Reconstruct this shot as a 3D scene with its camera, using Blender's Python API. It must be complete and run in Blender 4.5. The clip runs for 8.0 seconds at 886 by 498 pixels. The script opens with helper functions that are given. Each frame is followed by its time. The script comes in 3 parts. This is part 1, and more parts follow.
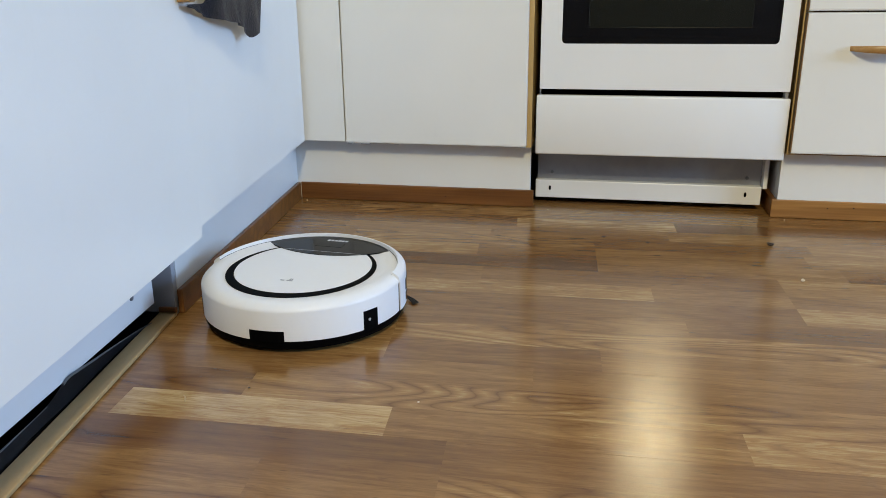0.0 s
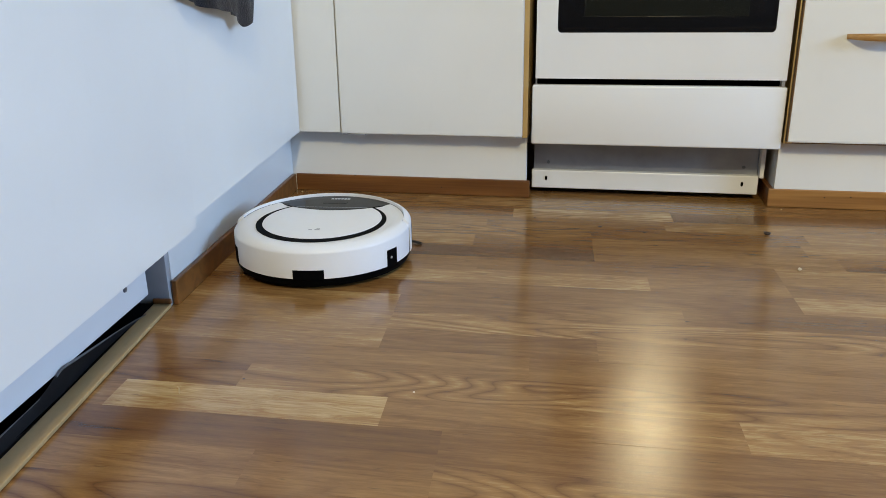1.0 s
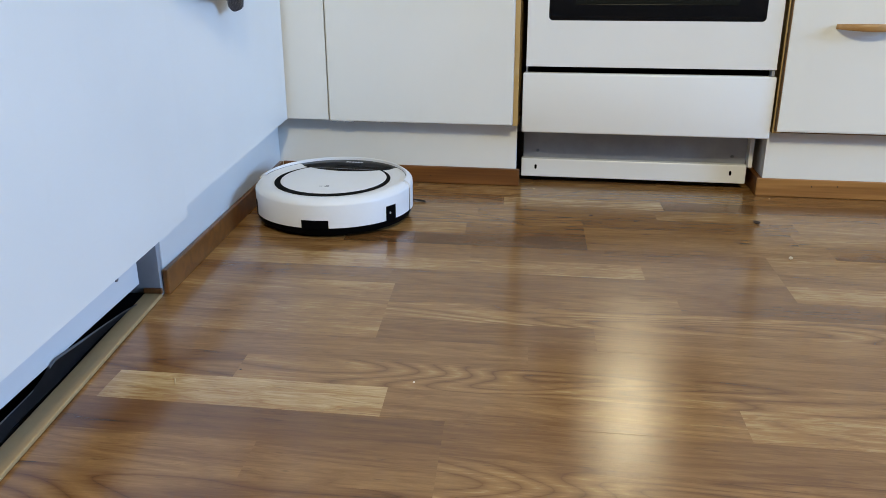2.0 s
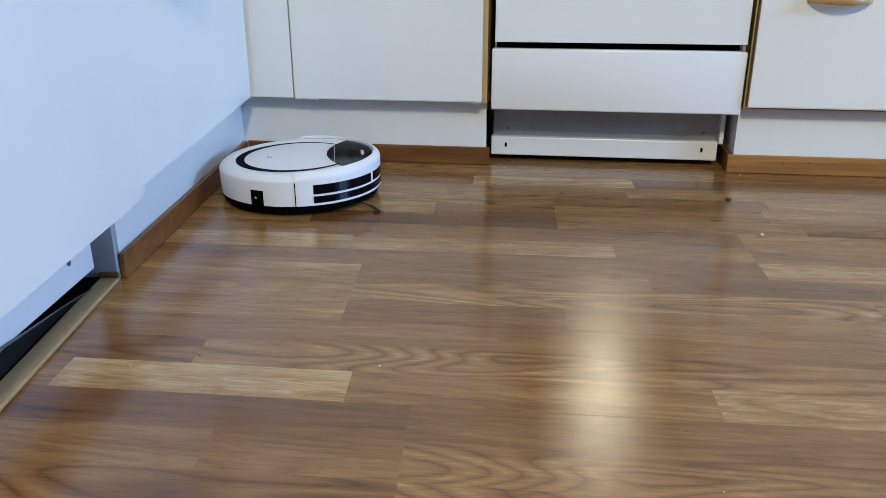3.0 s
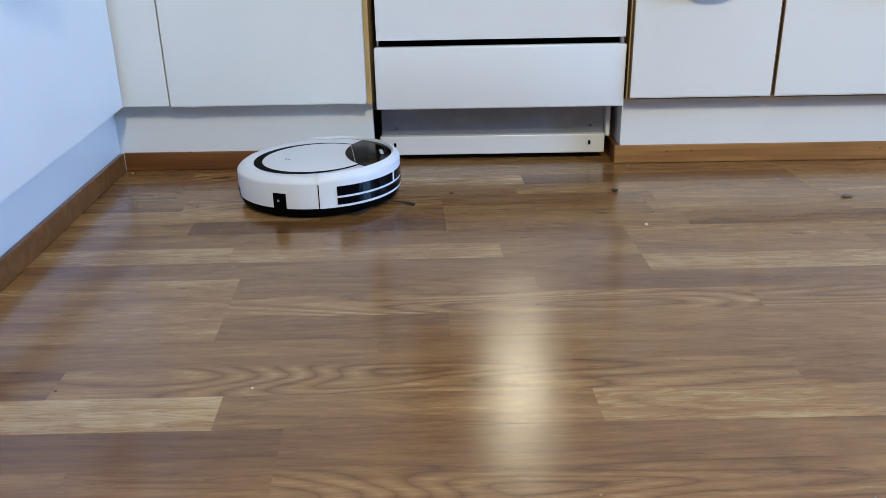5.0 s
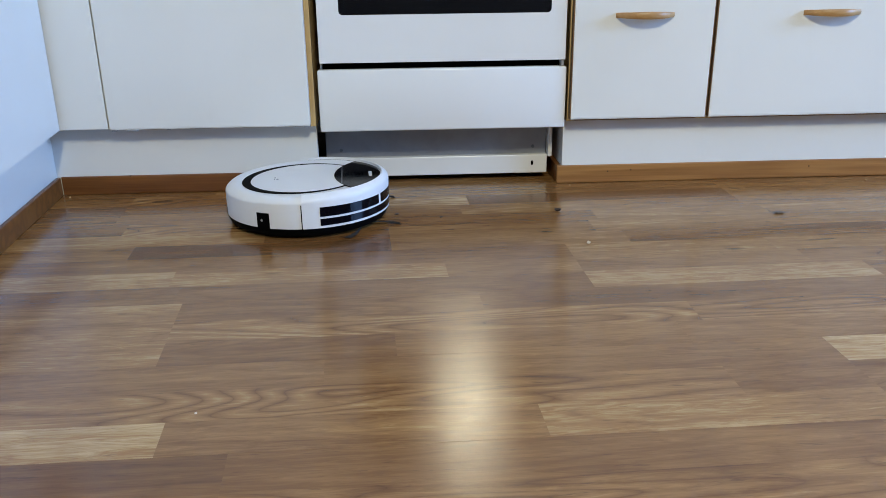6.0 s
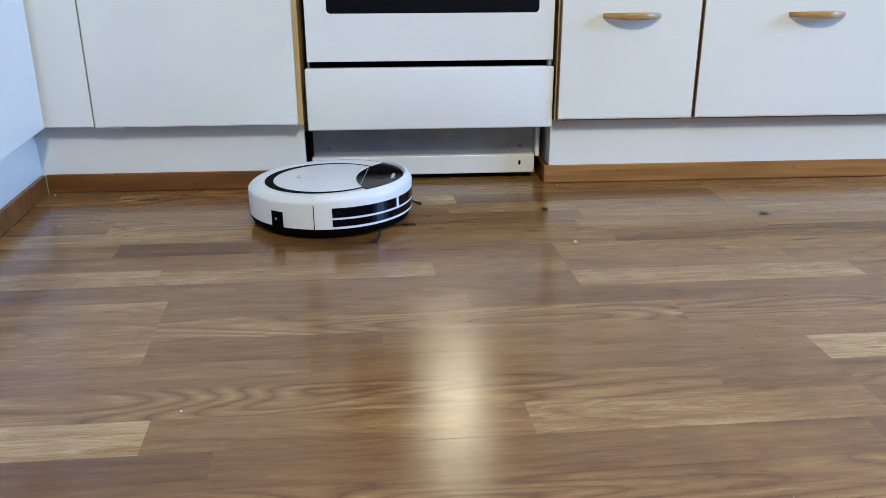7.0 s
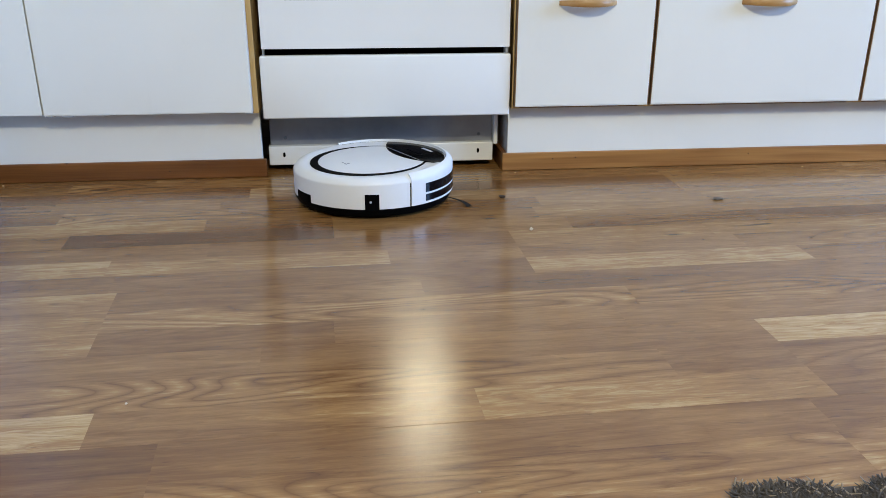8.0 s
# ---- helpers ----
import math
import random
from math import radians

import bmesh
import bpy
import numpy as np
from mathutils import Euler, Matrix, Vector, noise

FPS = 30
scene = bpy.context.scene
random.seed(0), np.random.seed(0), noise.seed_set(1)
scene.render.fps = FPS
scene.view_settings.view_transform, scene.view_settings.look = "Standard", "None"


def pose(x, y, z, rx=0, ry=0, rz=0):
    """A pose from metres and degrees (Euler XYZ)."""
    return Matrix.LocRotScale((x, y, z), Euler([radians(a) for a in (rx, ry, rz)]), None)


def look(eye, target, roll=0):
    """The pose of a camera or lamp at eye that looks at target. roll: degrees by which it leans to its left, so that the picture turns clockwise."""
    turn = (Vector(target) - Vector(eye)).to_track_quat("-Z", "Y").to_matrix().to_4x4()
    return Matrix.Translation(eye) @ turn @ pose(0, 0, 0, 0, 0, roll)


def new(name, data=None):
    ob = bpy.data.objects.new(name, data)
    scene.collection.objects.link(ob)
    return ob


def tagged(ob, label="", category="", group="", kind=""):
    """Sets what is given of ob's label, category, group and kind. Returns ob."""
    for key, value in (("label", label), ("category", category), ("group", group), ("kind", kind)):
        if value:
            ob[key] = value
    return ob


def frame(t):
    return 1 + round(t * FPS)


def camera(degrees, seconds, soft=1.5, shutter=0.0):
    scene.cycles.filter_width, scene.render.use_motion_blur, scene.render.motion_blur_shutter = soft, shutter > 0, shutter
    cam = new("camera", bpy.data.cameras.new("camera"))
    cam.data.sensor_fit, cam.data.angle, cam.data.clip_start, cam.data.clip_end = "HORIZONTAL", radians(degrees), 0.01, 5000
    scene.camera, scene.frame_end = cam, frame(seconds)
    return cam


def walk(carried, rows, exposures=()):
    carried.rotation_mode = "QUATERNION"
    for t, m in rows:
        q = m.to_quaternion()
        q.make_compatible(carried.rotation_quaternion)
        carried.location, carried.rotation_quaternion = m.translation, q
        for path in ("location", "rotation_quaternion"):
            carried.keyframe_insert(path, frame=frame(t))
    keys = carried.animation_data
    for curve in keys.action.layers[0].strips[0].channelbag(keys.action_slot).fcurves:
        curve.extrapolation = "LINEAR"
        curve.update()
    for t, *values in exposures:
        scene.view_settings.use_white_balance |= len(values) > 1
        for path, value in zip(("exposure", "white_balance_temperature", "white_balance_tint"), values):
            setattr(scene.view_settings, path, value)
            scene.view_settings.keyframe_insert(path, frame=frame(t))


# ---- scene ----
# Fitted path: seconds, eye, target, roll.
cam = camera(58.2, 8.0, 0.55)
PATH = [
    (0, (0.131, -1.672, 0.467), (-0.239, 0.19, -0.161), -0.6),
    (0.5, (0.134, -1.67, 0.464), (-0.227, 0.193, -0.167), -0.8),
    (1, (0.133, -1.667, 0.461), (-0.23, 0.191, -0.184), -0.8),
    (1.2, (0.129, -1.665, 0.455), (-0.229, 0.191, -0.197), -0.7),
    (2.3, (0.098, -1.664, 0.464), (-0.193, 0.193, -0.218), -0.2),
    (2.5, (0.096, -1.66, 0.466), (-0.191, 0.195, -0.223), -0.3),
    (3, (0.111, -1.637, 0.447), (-0.128, 0.215, -0.27), -0.1),
    (3.5, (0.125, -1.627, 0.449), (-0.078, 0.222, -0.286), -0.3),
    (4, (0.135, -1.616, 0.446), (-0.033, 0.233, -0.299), -0.5),
    (4.5, (0.151, -1.606, 0.449), (0.035, 0.247, -0.295), -0.9),
    (5, (0.161, -1.599, 0.446), (0.123, 0.265, -0.279), -1.2),
    (5.2, (0.164, -1.603, 0.441), (0.164, 0.266, -0.272), -1.1),
    (6.3, (0.164, -1.605, 0.446), (0.27, 0.277, -0.225), -0.5),
    (6.5, (0.164, -1.605, 0.446), (0.273, 0.276, -0.225), -0.4),
    (7, (0.165, -1.607, 0.443), (0.29, 0.272, -0.231), -0.2),
    (7.5, (0.175, -1.608, 0.441), (0.329, 0.265, -0.243), -0.1),
    (8, (0.187, -1.606, 0.439), (0.388, 0.257, -0.259), 0.1),
]
EXPOSURES = [(0, 0.05, 8650, 17), (1.0, 0.05, 8750, 17), (2.5, 0.05, 7450, 17), (5.0, 0.06, 6950, 19), (6.5, 0.09, 7000, 17), (8, 0.22, 7200, 18)]
walk(cam, [(t, look(eye, target, roll)) for t, eye, target, roll in PATH], EXPOSURES)

# ---------------------------------------------------------------- light
world = bpy.data.worlds.new("sky")
scene.world = world
world.use_nodes = True
wn = world.node_tree.nodes
sky = wn.new("ShaderNodeTexSky")
sky.sky_type, sky.sun_disc = "NISHITA", False
sky.sun_elevation, sky.sun_rotation = radians(25), radians(200)
world.node_tree.links.new(sky.outputs[0], wn["Background"].inputs[0])
wn["Background"].inputs[1].default_value = 0.08


def area_lamp(name, m, sx, sy, watts, colour):
    data = bpy.data.lights.new(name, "AREA")
    data.shape, data.size, data.size_y, data.energy, data.color = "RECTANGLE", sx, sy, watts, colour
    ob = new(name, data)
    ob.matrix_basis = m
    return ob


# daylight in the window's opening and the room's ceiling lamp
area_lamp("window_daylight", look((5.18, -1.60, 1.50), (0, -0.7, 0.3)), 1.5, 1.3, 252, (0.210, 0.478, 1.0))
area_lamp("ceiling_lamp_light", look((0.54, -2.78, 2.22), (2.2, -0.3, 0.3)), 0.37, 0.37, 54, (0.955, 1.0, 0.775))


# ---------------------------------------------------------------- materials
class Mat:
    """A small wrapper round a node tree."""

    def __init__(self, name, colour=(0.5, 0.5, 0.5), rough=0.5, metal=0.0):
        self.m = bpy.data.materials.new(name)
        self.m.use_nodes = True
        self.t = self.m.node_tree
        self.p = self.t.nodes["Principled BSDF"]
        self.p.inputs["Base Color"].default_value = (*colour, 1)
        self.p.inputs["Roughness"].default_value = rough
        self.p.inputs["Metallic"].default_value = metal

    def node(self, kind, **values):
        n = self.t.nodes.new("ShaderNode" + kind)
        for k, v in values.items():
            n.inputs[k].default_value = v
        return n

    def link(self, a, b):
        self.t.links.new(a, b)

    def coords(self, scale=(1, 1, 1), spread=0.0):
        tc = self.node("TexCoord")
        mp = self.node("Mapping")
        mp.inputs["Scale"].default_value = scale
        self.link(tc.outputs["Object"], mp.inputs["Vector"])
        if spread:
            info = self.node("ObjectInfo")
            cx = self.node("CombineXYZ")
            for i, f in enumerate((1.0, 1.73, 0.61)):
                k = self.node("Math")
                k.operation = "MULTIPLY"
                k.inputs[1].default_value = spread * f
                self.link(info.outputs["Random"], k.inputs[0])
                self.link(k.outputs[0], cx.inputs[i])
            self.link(cx.outputs[0], mp.inputs["Location"])
        return mp.outputs[0]

    def noise(self, vec, scale, detail=3, rough=0.55, distort=0.0):
        n = self.node("TexNoise", Scale=scale, Detail=detail, Roughness=rough, Distortion=distort)
        self.link(vec, n.inputs["Vector"])
        return n.outputs["Fac"]

    def ramp(self, fac, *stops):
        r = self.node("ValToRGB")
        el = r.color_ramp.elements
        while len(el) < len(stops):
            el.new(0.5)
        for e, (pos, col) in zip(el, stops):
            e.position = pos
            e.color = (*col, 1) if len(col) == 3 else col
        self.link(fac, r.inputs[0])
        return r.outputs[0]

    def maths(self, op, a, b):
        n = self.node("Math")
        n.operation = op
        for i, v in enumerate((a, b)):
            if isinstance(v, (int, float)):
                n.inputs[i].default_value = v
            else:
                self.link(v, n.inputs[i])
        return n.outputs[0]

    def mix(self, fac, a, b, blend="MIX"):
        n = self.node("Mix")
        n.data_type, n.blend_type = "RGBA", blend
        sockets = {s.identifier: s for s in n.inputs}
        for key, v in (("Factor_Float", fac), ("A_Color", a), ("B_Color", b)):
            if isinstance(v, (int, float)):
                sockets[key].default_value = v
            elif isinstance(v, tuple):
                sockets[key].default_value = (*v, 1)
            else:
                self.link(v, sockets[key])
        return [s for s in n.outputs if s.identifier == "Result_Color"][0]

    def bump(self, height, strength=0.2, distance=0.001):
        b = self.node("Bump", Strength=strength, Distance=distance)
        self.link(height, b.inputs["Height"])
        self.link(b.outputs[0], self.p.inputs["Normal"])

    def base(self, col):
        self.link(col, self.p.inputs["Base Color"])

    def rough(self, val):
        self.link(val, self.p.inputs["Roughness"])


def plain(name, colour, rough, metal=0.0, vary=0.08, grain=60, bump=0.05):
    """A nearly plain surface with slight mottling, smudges and relief."""
    k = Mat(name, colour, rough, metal)
    v = k.coords()
    a, b = k.noise(v, 3.1, 4), k.noise(v, grain, 3)
    both = k.maths("ADD", k.maths("MULTIPLY", a, 0.65), k.maths("MULTIPLY", b, 0.35))
    lo = tuple(c * (1 - vary) for c in colour)
    hi = tuple(min(1, c * (1 + vary * 0.6)) for c in colour)
    k.base(k.ramp(both, (0.32, lo), (0.68, hi)))
    k.rough(k.maths("ADD", k.maths("MULTIPLY", a, 0.16), rough - 0.08))
    if bump:
        k.bump(b, bump, 0.0008)
    return k.m


def dull(material, ior=1.25):
    """Lowers a surface's mirror reflection."""
    material.node_tree.nodes["Principled BSDF"].inputs["IOR"].default_value = ior
    return material


def painted(name, colour, rough):
    """White laminate or enamel: faint waviness, scuffs and grey smears."""
    k = Mat(name, colour, rough)
    v = k.coords()
    wide, fine = k.noise(v, 2.3, 3), k.noise(k.coords((1, 1, 0.35)), 26, 5, 0.7)
    dirt = k.ramp(fine, (0.60, (0, 0, 0)), (0.82, (1, 1, 1)))
    clean = k.ramp(wide, (0.3, tuple(c * 0.96 for c in colour)), (0.7, tuple(min(1, c * 1.03) for c in colour)))
    k.base(k.mix(k.maths("MULTIPLY", dirt, 0.06), clean, tuple(c * f for c, f in zip(colour, (0.62, 0.58, 0.5)))))
    k.rough(k.maths("ADD", k.maths("MULTIPLY", fine, 0.06), rough - 0.03))
    k.bump(k.noise(v, 130, 2), 0.06, 0.0006)
    return k.m


def timber(name, dark, light, rough, along="x", spread=3.0, fine=260.0):
    """Varnished wood with grain along one axis."""
    k = Mat(name, light, rough)
    s = {"x": (1.2, 14, 14), "y": (14, 1.2, 14), "z": (14, 14, 1.2)}[along]
    f = {"x": (5, fine, fine), "y": (fine, 5, fine), "z": (fine, fine, 5)}[along]
    bands = k.maths("SINE", k.maths("MULTIPLY", k.noise(k.coords(s, spread), 1.0, 2), 38.0), 0.0)
    bands = k.maths("ADD", k.maths("MULTIPLY", bands, 0.28), 0.5)
    fib = k.noise(k.coords(f, spread), 1.0, 3, 0.65)
    knots = k.noise(k.coords(), 34, 1)
    fac = k.maths("ADD", k.maths("MULTIPLY", bands, 0.45), k.maths("MULTIPLY", fib, 0.6))
    col = k.ramp(fac, (0.22, dark), (0.8, light))
    spots = k.ramp(knots, (0.74, (0, 0, 0)), (0.80, (1, 1, 1)))
    k.base(k.mix(k.maths("MULTIPLY", spots, 0.6), col, tuple(c * 0.25 for c in dark)))
    k.rough(k.maths("ADD", k.maths("MULTIPLY", fib, 0.2), rough - 0.1))
    k.bump(fib, 0.12, 0.0006)
    return k.m


def laminate(name):
    """Satin three-strip floor laminate: every strip has its own tone (the object's colour) and grain."""
    k = Mat(name, (0.3, 0.16, 0.07), 0.3)
    info = k.node("ObjectInfo")
    sep = k.node("SeparateColor")
    k.link(info.outputs["Color"], sep.inputs[0])
    tone, contrast = sep.outputs[0], sep.outputs[1]
    slow = k.noise(k.coords((1.9, 12, 1), 40.0), 1.0, 1.0, 0.35, 0.35)
    rings = k.maths("PINGPONG", k.maths("MULTIPLY", slow, 13.0), 0.5)
    rings = k.maths("POWER", k.maths("MULTIPLY", rings, 2.0), 0.34)
    streak = k.noise(k.coords((2.6, 24, 1), 40.0), 1.0, 4, 0.55, 0.9)
    fib = k.noise(k.coords((8, 420, 1), 40.0), 1.0, 4, 0.72)
    broad = k.noise(k.coords((2.2, 7, 1), 23.0), 1.0, 2, 0.5)
    fleck = k.noise(k.coords((24, 190, 1), 17.0), 1.0, 3, 0.62)
    pale = k.noise(k.coords((15, 130, 1), 31.0), 1.0, 4, 0.68, 1.4)
    g = k.maths("ADD", k.maths("MULTIPLY", k.maths("MULTIPLY", k.maths("SUBTRACT", rings, 0.78), contrast), 0.46), k.maths("MULTIPLY", streak, 0.52))
    g = k.maths("ADD", g, k.maths("MULTIPLY", fib, 0.21))
    g = k.maths("ADD", g, k.maths("MULTIPLY", broad, 0.36))
    g = k.maths("ADD", g, k.maths("MULTIPLY", k.maths("SUBTRACT", pale, 0.5), k.maths("MULTIPLY", tone, 1.25)))
    g = k.maths("ADD", k.maths("SUBTRACT", g, 0.525), k.maths("MULTIPLY", tone, 1.08))
    col = k.ramp(g, (0.06, (0.050, 0.017, 0.005)), (0.42, (0.186, 0.079, 0.025)), (0.68, (0.306, 0.156, 0.055)), (1.0, (0.56, 0.385, 0.19)))
    dark = k.ramp(fleck, (0.64, (0, 0, 0)), (0.72, (1, 1, 1)))
    knot = k.noise(k.coords((9, 26, 1), 51.0), 1.0, 1, 0.4)
    dark = k.maths("ADD", k.maths("MULTIPLY", dark, 0.48), k.maths("MULTIPLY", k.ramp(knot, (0.77, (0, 0, 0)), (0.82, (1, 1, 1))), 0.7))
    k.base(k.mix(dark, col, (0.045, 0.02, 0.009)))
    k.rough(k.maths("ADD", k.maths("ADD", k.maths("MULTIPLY", streak, 0.06), k.maths("MULTIPLY", fib, 0.12)), 0.10))
    k.p.inputs["IOR"].default_value = 1.65
    # the embossed pores run along the strips and spread a gloss across them
    across = k.node("CombineXYZ", Y=1.0)
    k.p.inputs["Anisotropic"].default_value = 0.28
    k.link(across.outputs[0], k.p.inputs["Tangent"])
    k.bump(k.maths("ADD", k.maths("MULTIPLY", fib, 1.0), k.maths("MULTIPLY", pale, 1.2)), 0.16, 0.0005)
    return k.m


def towelling(name):
    k = Mat(name, (0.045, 0.042, 0.05), 0.95)
    v = k.coords()
    a, b = k.noise(v, 420, 2), k.noise(v, 30, 3)
    k.base(k.ramp(k.maths("ADD", k.maths("MULTIPLY", a, 0.6), k.maths("MULTIPLY", b, 0.4)), (0.3, (0.018, 0.016, 0.02)), (0.7, (0.085, 0.078, 0.088))))
    k.p.inputs["Sheen Weight"].default_value = 0.3
    k.bump(a, 0.9, 0.003)
    return k.m


WHITE = painted("white_laminate", (0.76, 0.755, 0.72), 0.34)
ENAMEL = painted("white_enamel", (0.78, 0.78, 0.765), 0.26)
WALL = plain("wall_paint", (0.72, 0.70, 0.66), 0.8)
# made-up dark finish that keeps the reflection in the oven glass dim
WALL_DARK = timber("dark_unseen_wall", (0.03, 0.017, 0.009), (0.065, 0.036, 0.018), 0.6)
CEILING = plain("ceiling_paint", (0.8, 0.8, 0.78), 0.9)
SKIRT = timber("skirting_wood", (0.100, 0.031, 0.007), (0.25, 0.094, 0.024), 0.36)
SKIRT_LIGHT = timber("skirting_wood_light", (0.22, 0.088, 0.024), (0.42, 0.195, 0.058), 0.38)
# one edge wood in two tones: lit, and darkened for seams and inner panels in shade
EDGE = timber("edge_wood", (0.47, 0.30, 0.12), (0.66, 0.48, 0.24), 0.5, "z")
EDGE_SHADED = timber("edge_wood_shaded", (0.16, 0.085, 0.04), (0.30, 0.17, 0.08), 0.5, "z")
HANDLE = timber("handle_wood", (0.33, 0.165, 0.055), (0.52, 0.30, 0.115), 0.38)
STRIP = plain("tan_strip", (0.44, 0.285, 0.135), 0.5, 0, 0.12, 90)
METAL = plain("galvanised_steel", (0.32, 0.325, 0.345), 0.40, 0.15, 0.25, 30)
SIDE = plain("grey_side_board", (0.40, 0.41, 0.43), 0.5, 0, 0.3, 18)
SCREW = plain("screw_steel", (0.22, 0.23, 0.25), 0.4, 0.8)
# near-black that stands in for the shade in gaps and recesses
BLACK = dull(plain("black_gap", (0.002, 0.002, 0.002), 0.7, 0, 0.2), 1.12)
glass = Mat("oven_glass", (0.006, 0.006, 0.007), 0.03)
glass.p.inputs["IOR"].default_value = 2.0
GLASS_DARK = glass.m
glass = Mat("oven_inner_glass", (0.012, 0.013, 0.010), 0.03)
glass.p.inputs["IOR"].default_value = 2.0
INTERIOR = glass.m
LAMINATE = laminate("oak_strip_laminate")
TOWEL = towelling("dark_towelling")
WORKTOP = plain("grey_worktop", (0.32, 0.30, 0.28), 0.4, 0, 0.2, 120)
SHELL = plain("white_satin_plastic", (0.73, 0.73, 0.735), 0.40, 0, 0.02, 160, 0.02)
LID = plain("white_lid_plastic", (0.76, 0.76, 0.765), 0.3, 0, 0.02, 160, 0.02)
CHASSIS = dull(plain("black_plastic", (0.0022, 0.0022, 0.0025), 0.5, 0, 0.2, 200), 1.08)
GLOSS = dull(plain("black_gloss_plastic", (0.002, 0.002, 0.004), 0.10, 0, 0.2, 200, 0.0), 1.20)
LENS = dull(plain("smoked_display_cover", (0.003, 0.003, 0.0035), 0.12, 0, 0.2, 200, 0.0), 1.22)
PRINT = plain("silver_print", (0.55, 0.56, 0.58), 0.4)
GREY = plain("grey_print", (0.33, 0.34, 0.36), 0.5)
RUBBER = plain("black_rubber", (0.016, 0.016, 0.017), 0.8, 0, 0.2, 200)
BRISTLE = plain("dark_bristle", (0.012, 0.009, 0.008), 0.8, 0, 0.2, 200)
# paler copy of the film for its lit edge
FILM_LIT = plain("lit_plastic_film", (0.13, 0.13, 0.132), 0.35, 0, 0.3, 70)
FILM_DARK = dull(plain("smoky_plastic_film", (0.022, 0.022, 0.024), 0.4, 0, 0.4, 60), 1.3)
CRUMB = plain("bread_crumb", (0.48, 0.32, 0.16), 0.8, 0, 0.2, 400)
CRUMB_PALE = plain("pale_crumb", (0.62, 0.50, 0.36), 0.8, 0, 0.15, 400)
DIRT = plain("dark_dirt", (0.05, 0.03, 0.02), 0.9, 0, 0.3, 400)
DUST = plain("grey_dust", (0.13, 0.10, 0.08), 0.9, 0, 0.3, 200)
PILE = plain("dark_grey_pile", (0.066, 0.053, 0.043), 0.95, 0, 0.35, 300)
FRINGE = plain("beige_yarn", (0.24, 0.18, 0.12), 0.9, 0, 0.2, 300)


# ---------------------------------------------------------------- mesh helpers
def bm_box(x0, x1, y0, y1, z0, z1, bevel=0.0, seg=2, bm=None):
    bm = bm or bmesh.new()
    vs = [bm.verts.new((x, y, z)) for x in (x0, x1) for y in (y0, y1) for z in (z0, z1)]
    fs = [bm.faces.new([vs[i] for i in f]) for f in ((0, 1, 3, 2), (4, 6, 7, 5), (0, 4, 5, 1), (2, 3, 7, 6), (0, 2, 6, 4), (1, 5, 7, 3))]
    if bevel:
        edges = list({e for f in fs for e in f.edges})
        bmesh.ops.bevel(bm, geom=edges, offset=bevel, segments=seg, affect="EDGES", profile=0.5)
    return bm


def bm_lathe(profile, a0=0.0, a1=360.0, n=96, bm=None):
    """Turns a profile of (r, z) round the z axis; an open arc gets closed ends if the profile is closed."""
    bm = bm or bmesh.new()
    full = abs(a1 - a0) >= 359.9
    cols = n if full else n + 1
    rings = []
    for i in range(cols):
        a = radians(a0 + (a1 - a0) * i / n)
        rings.append([bm.verts.new((r * math.cos(a), r * math.sin(a), z)) for r, z in profile])
    m = len(profile)
    for i in range(n):
        p, q = rings[i], rings[(i + 1) % cols]
        for j in range(m if not full else m - 1):
            k = (j + 1) % m
            bm.faces.new((p[j], q[j], q[k], p[k]))
    if not full:
        bm.faces.new(rings[0])
        bm.faces.new(list(reversed(rings[-1])))
    else:
        for j, flip in ((0, True), (m - 1, False)):
            if profile[j][0] > 1e-4:
                loop = [r[j] for r in rings]
                bm.faces.new(list(reversed(loop)) if flip else loop)
    return bm


def bm_tube(points, radius, n=8, bm=None):
    """A round bar through points, closed at both ends; radius may be one number or one per point."""
    bm = bm or bmesh.new()
    points = [Vector(p) for p in points]
    rad = radius if isinstance(radius, (list, tuple)) else [radius] * len(points)
    rings = []
    for i, p in enumerate(points):
        d = (points[min(i + 1, len(points) - 1)] - points[max(i - 1, 0)]).normalized()
        side = d.cross(Vector((0, 0, 1)))
        side = side.normalized() if side.length > 1e-4 else Vector((1, 0, 0))
        up = side.cross(d)
        rings.append([bm.verts.new(p + rad[i] * (math.cos(2 * math.pi * k / n) * side + math.sin(2 * math.pi * k / n) * up)) for k in range(n)])
    for a, b in zip(rings, rings[1:]):
        for k in range(n):
            bm.faces.new((a[k], a[(k + 1) % n], b[(k + 1) % n], b[k]))
    bm.faces.new(list(reversed(rings[0])))
    bm.faces.new(rings[-1])
    return bm


def bm_slab(outline, z0, z1, bm=None):
    """A flat plate from an outline of (x, y)."""
    bm = bm or bmesh.new()
    lo = [bm.verts.new((x, y, z0)) for x, y in outline]
    hi = [bm.verts.new((x, y, z1)) for x, y in outline]
    bm.faces.new(list(reversed(lo)))
    bm.faces.new(hi)
    for i in range(len(lo)):
        j = (i + 1) % len(lo)
        bm.faces.new((lo[i], lo[j], hi[j], hi[i]))
    return bm


def link_mesh(name, bm, material, smooth=False):
    bmesh.ops.recalc_face_normals(bm, faces=bm.faces)
    me = bpy.data.meshes.new(name)
    bm.to_mesh(me)
    bm.free()
    me.materials.append(material)
    if smooth:
        me.polygons.foreach_set("use_smooth", [True] * len(me.polygons))
        me.set_sharp_from_angle(angle=radians(35))
    return new(name, me)


def part(name, bm, material, parent, label="", smooth=False):
    ob = link_mesh(name, bm, material, smooth)
    ob.parent = parent
    if label:
        ob["label"] = label
    return ob


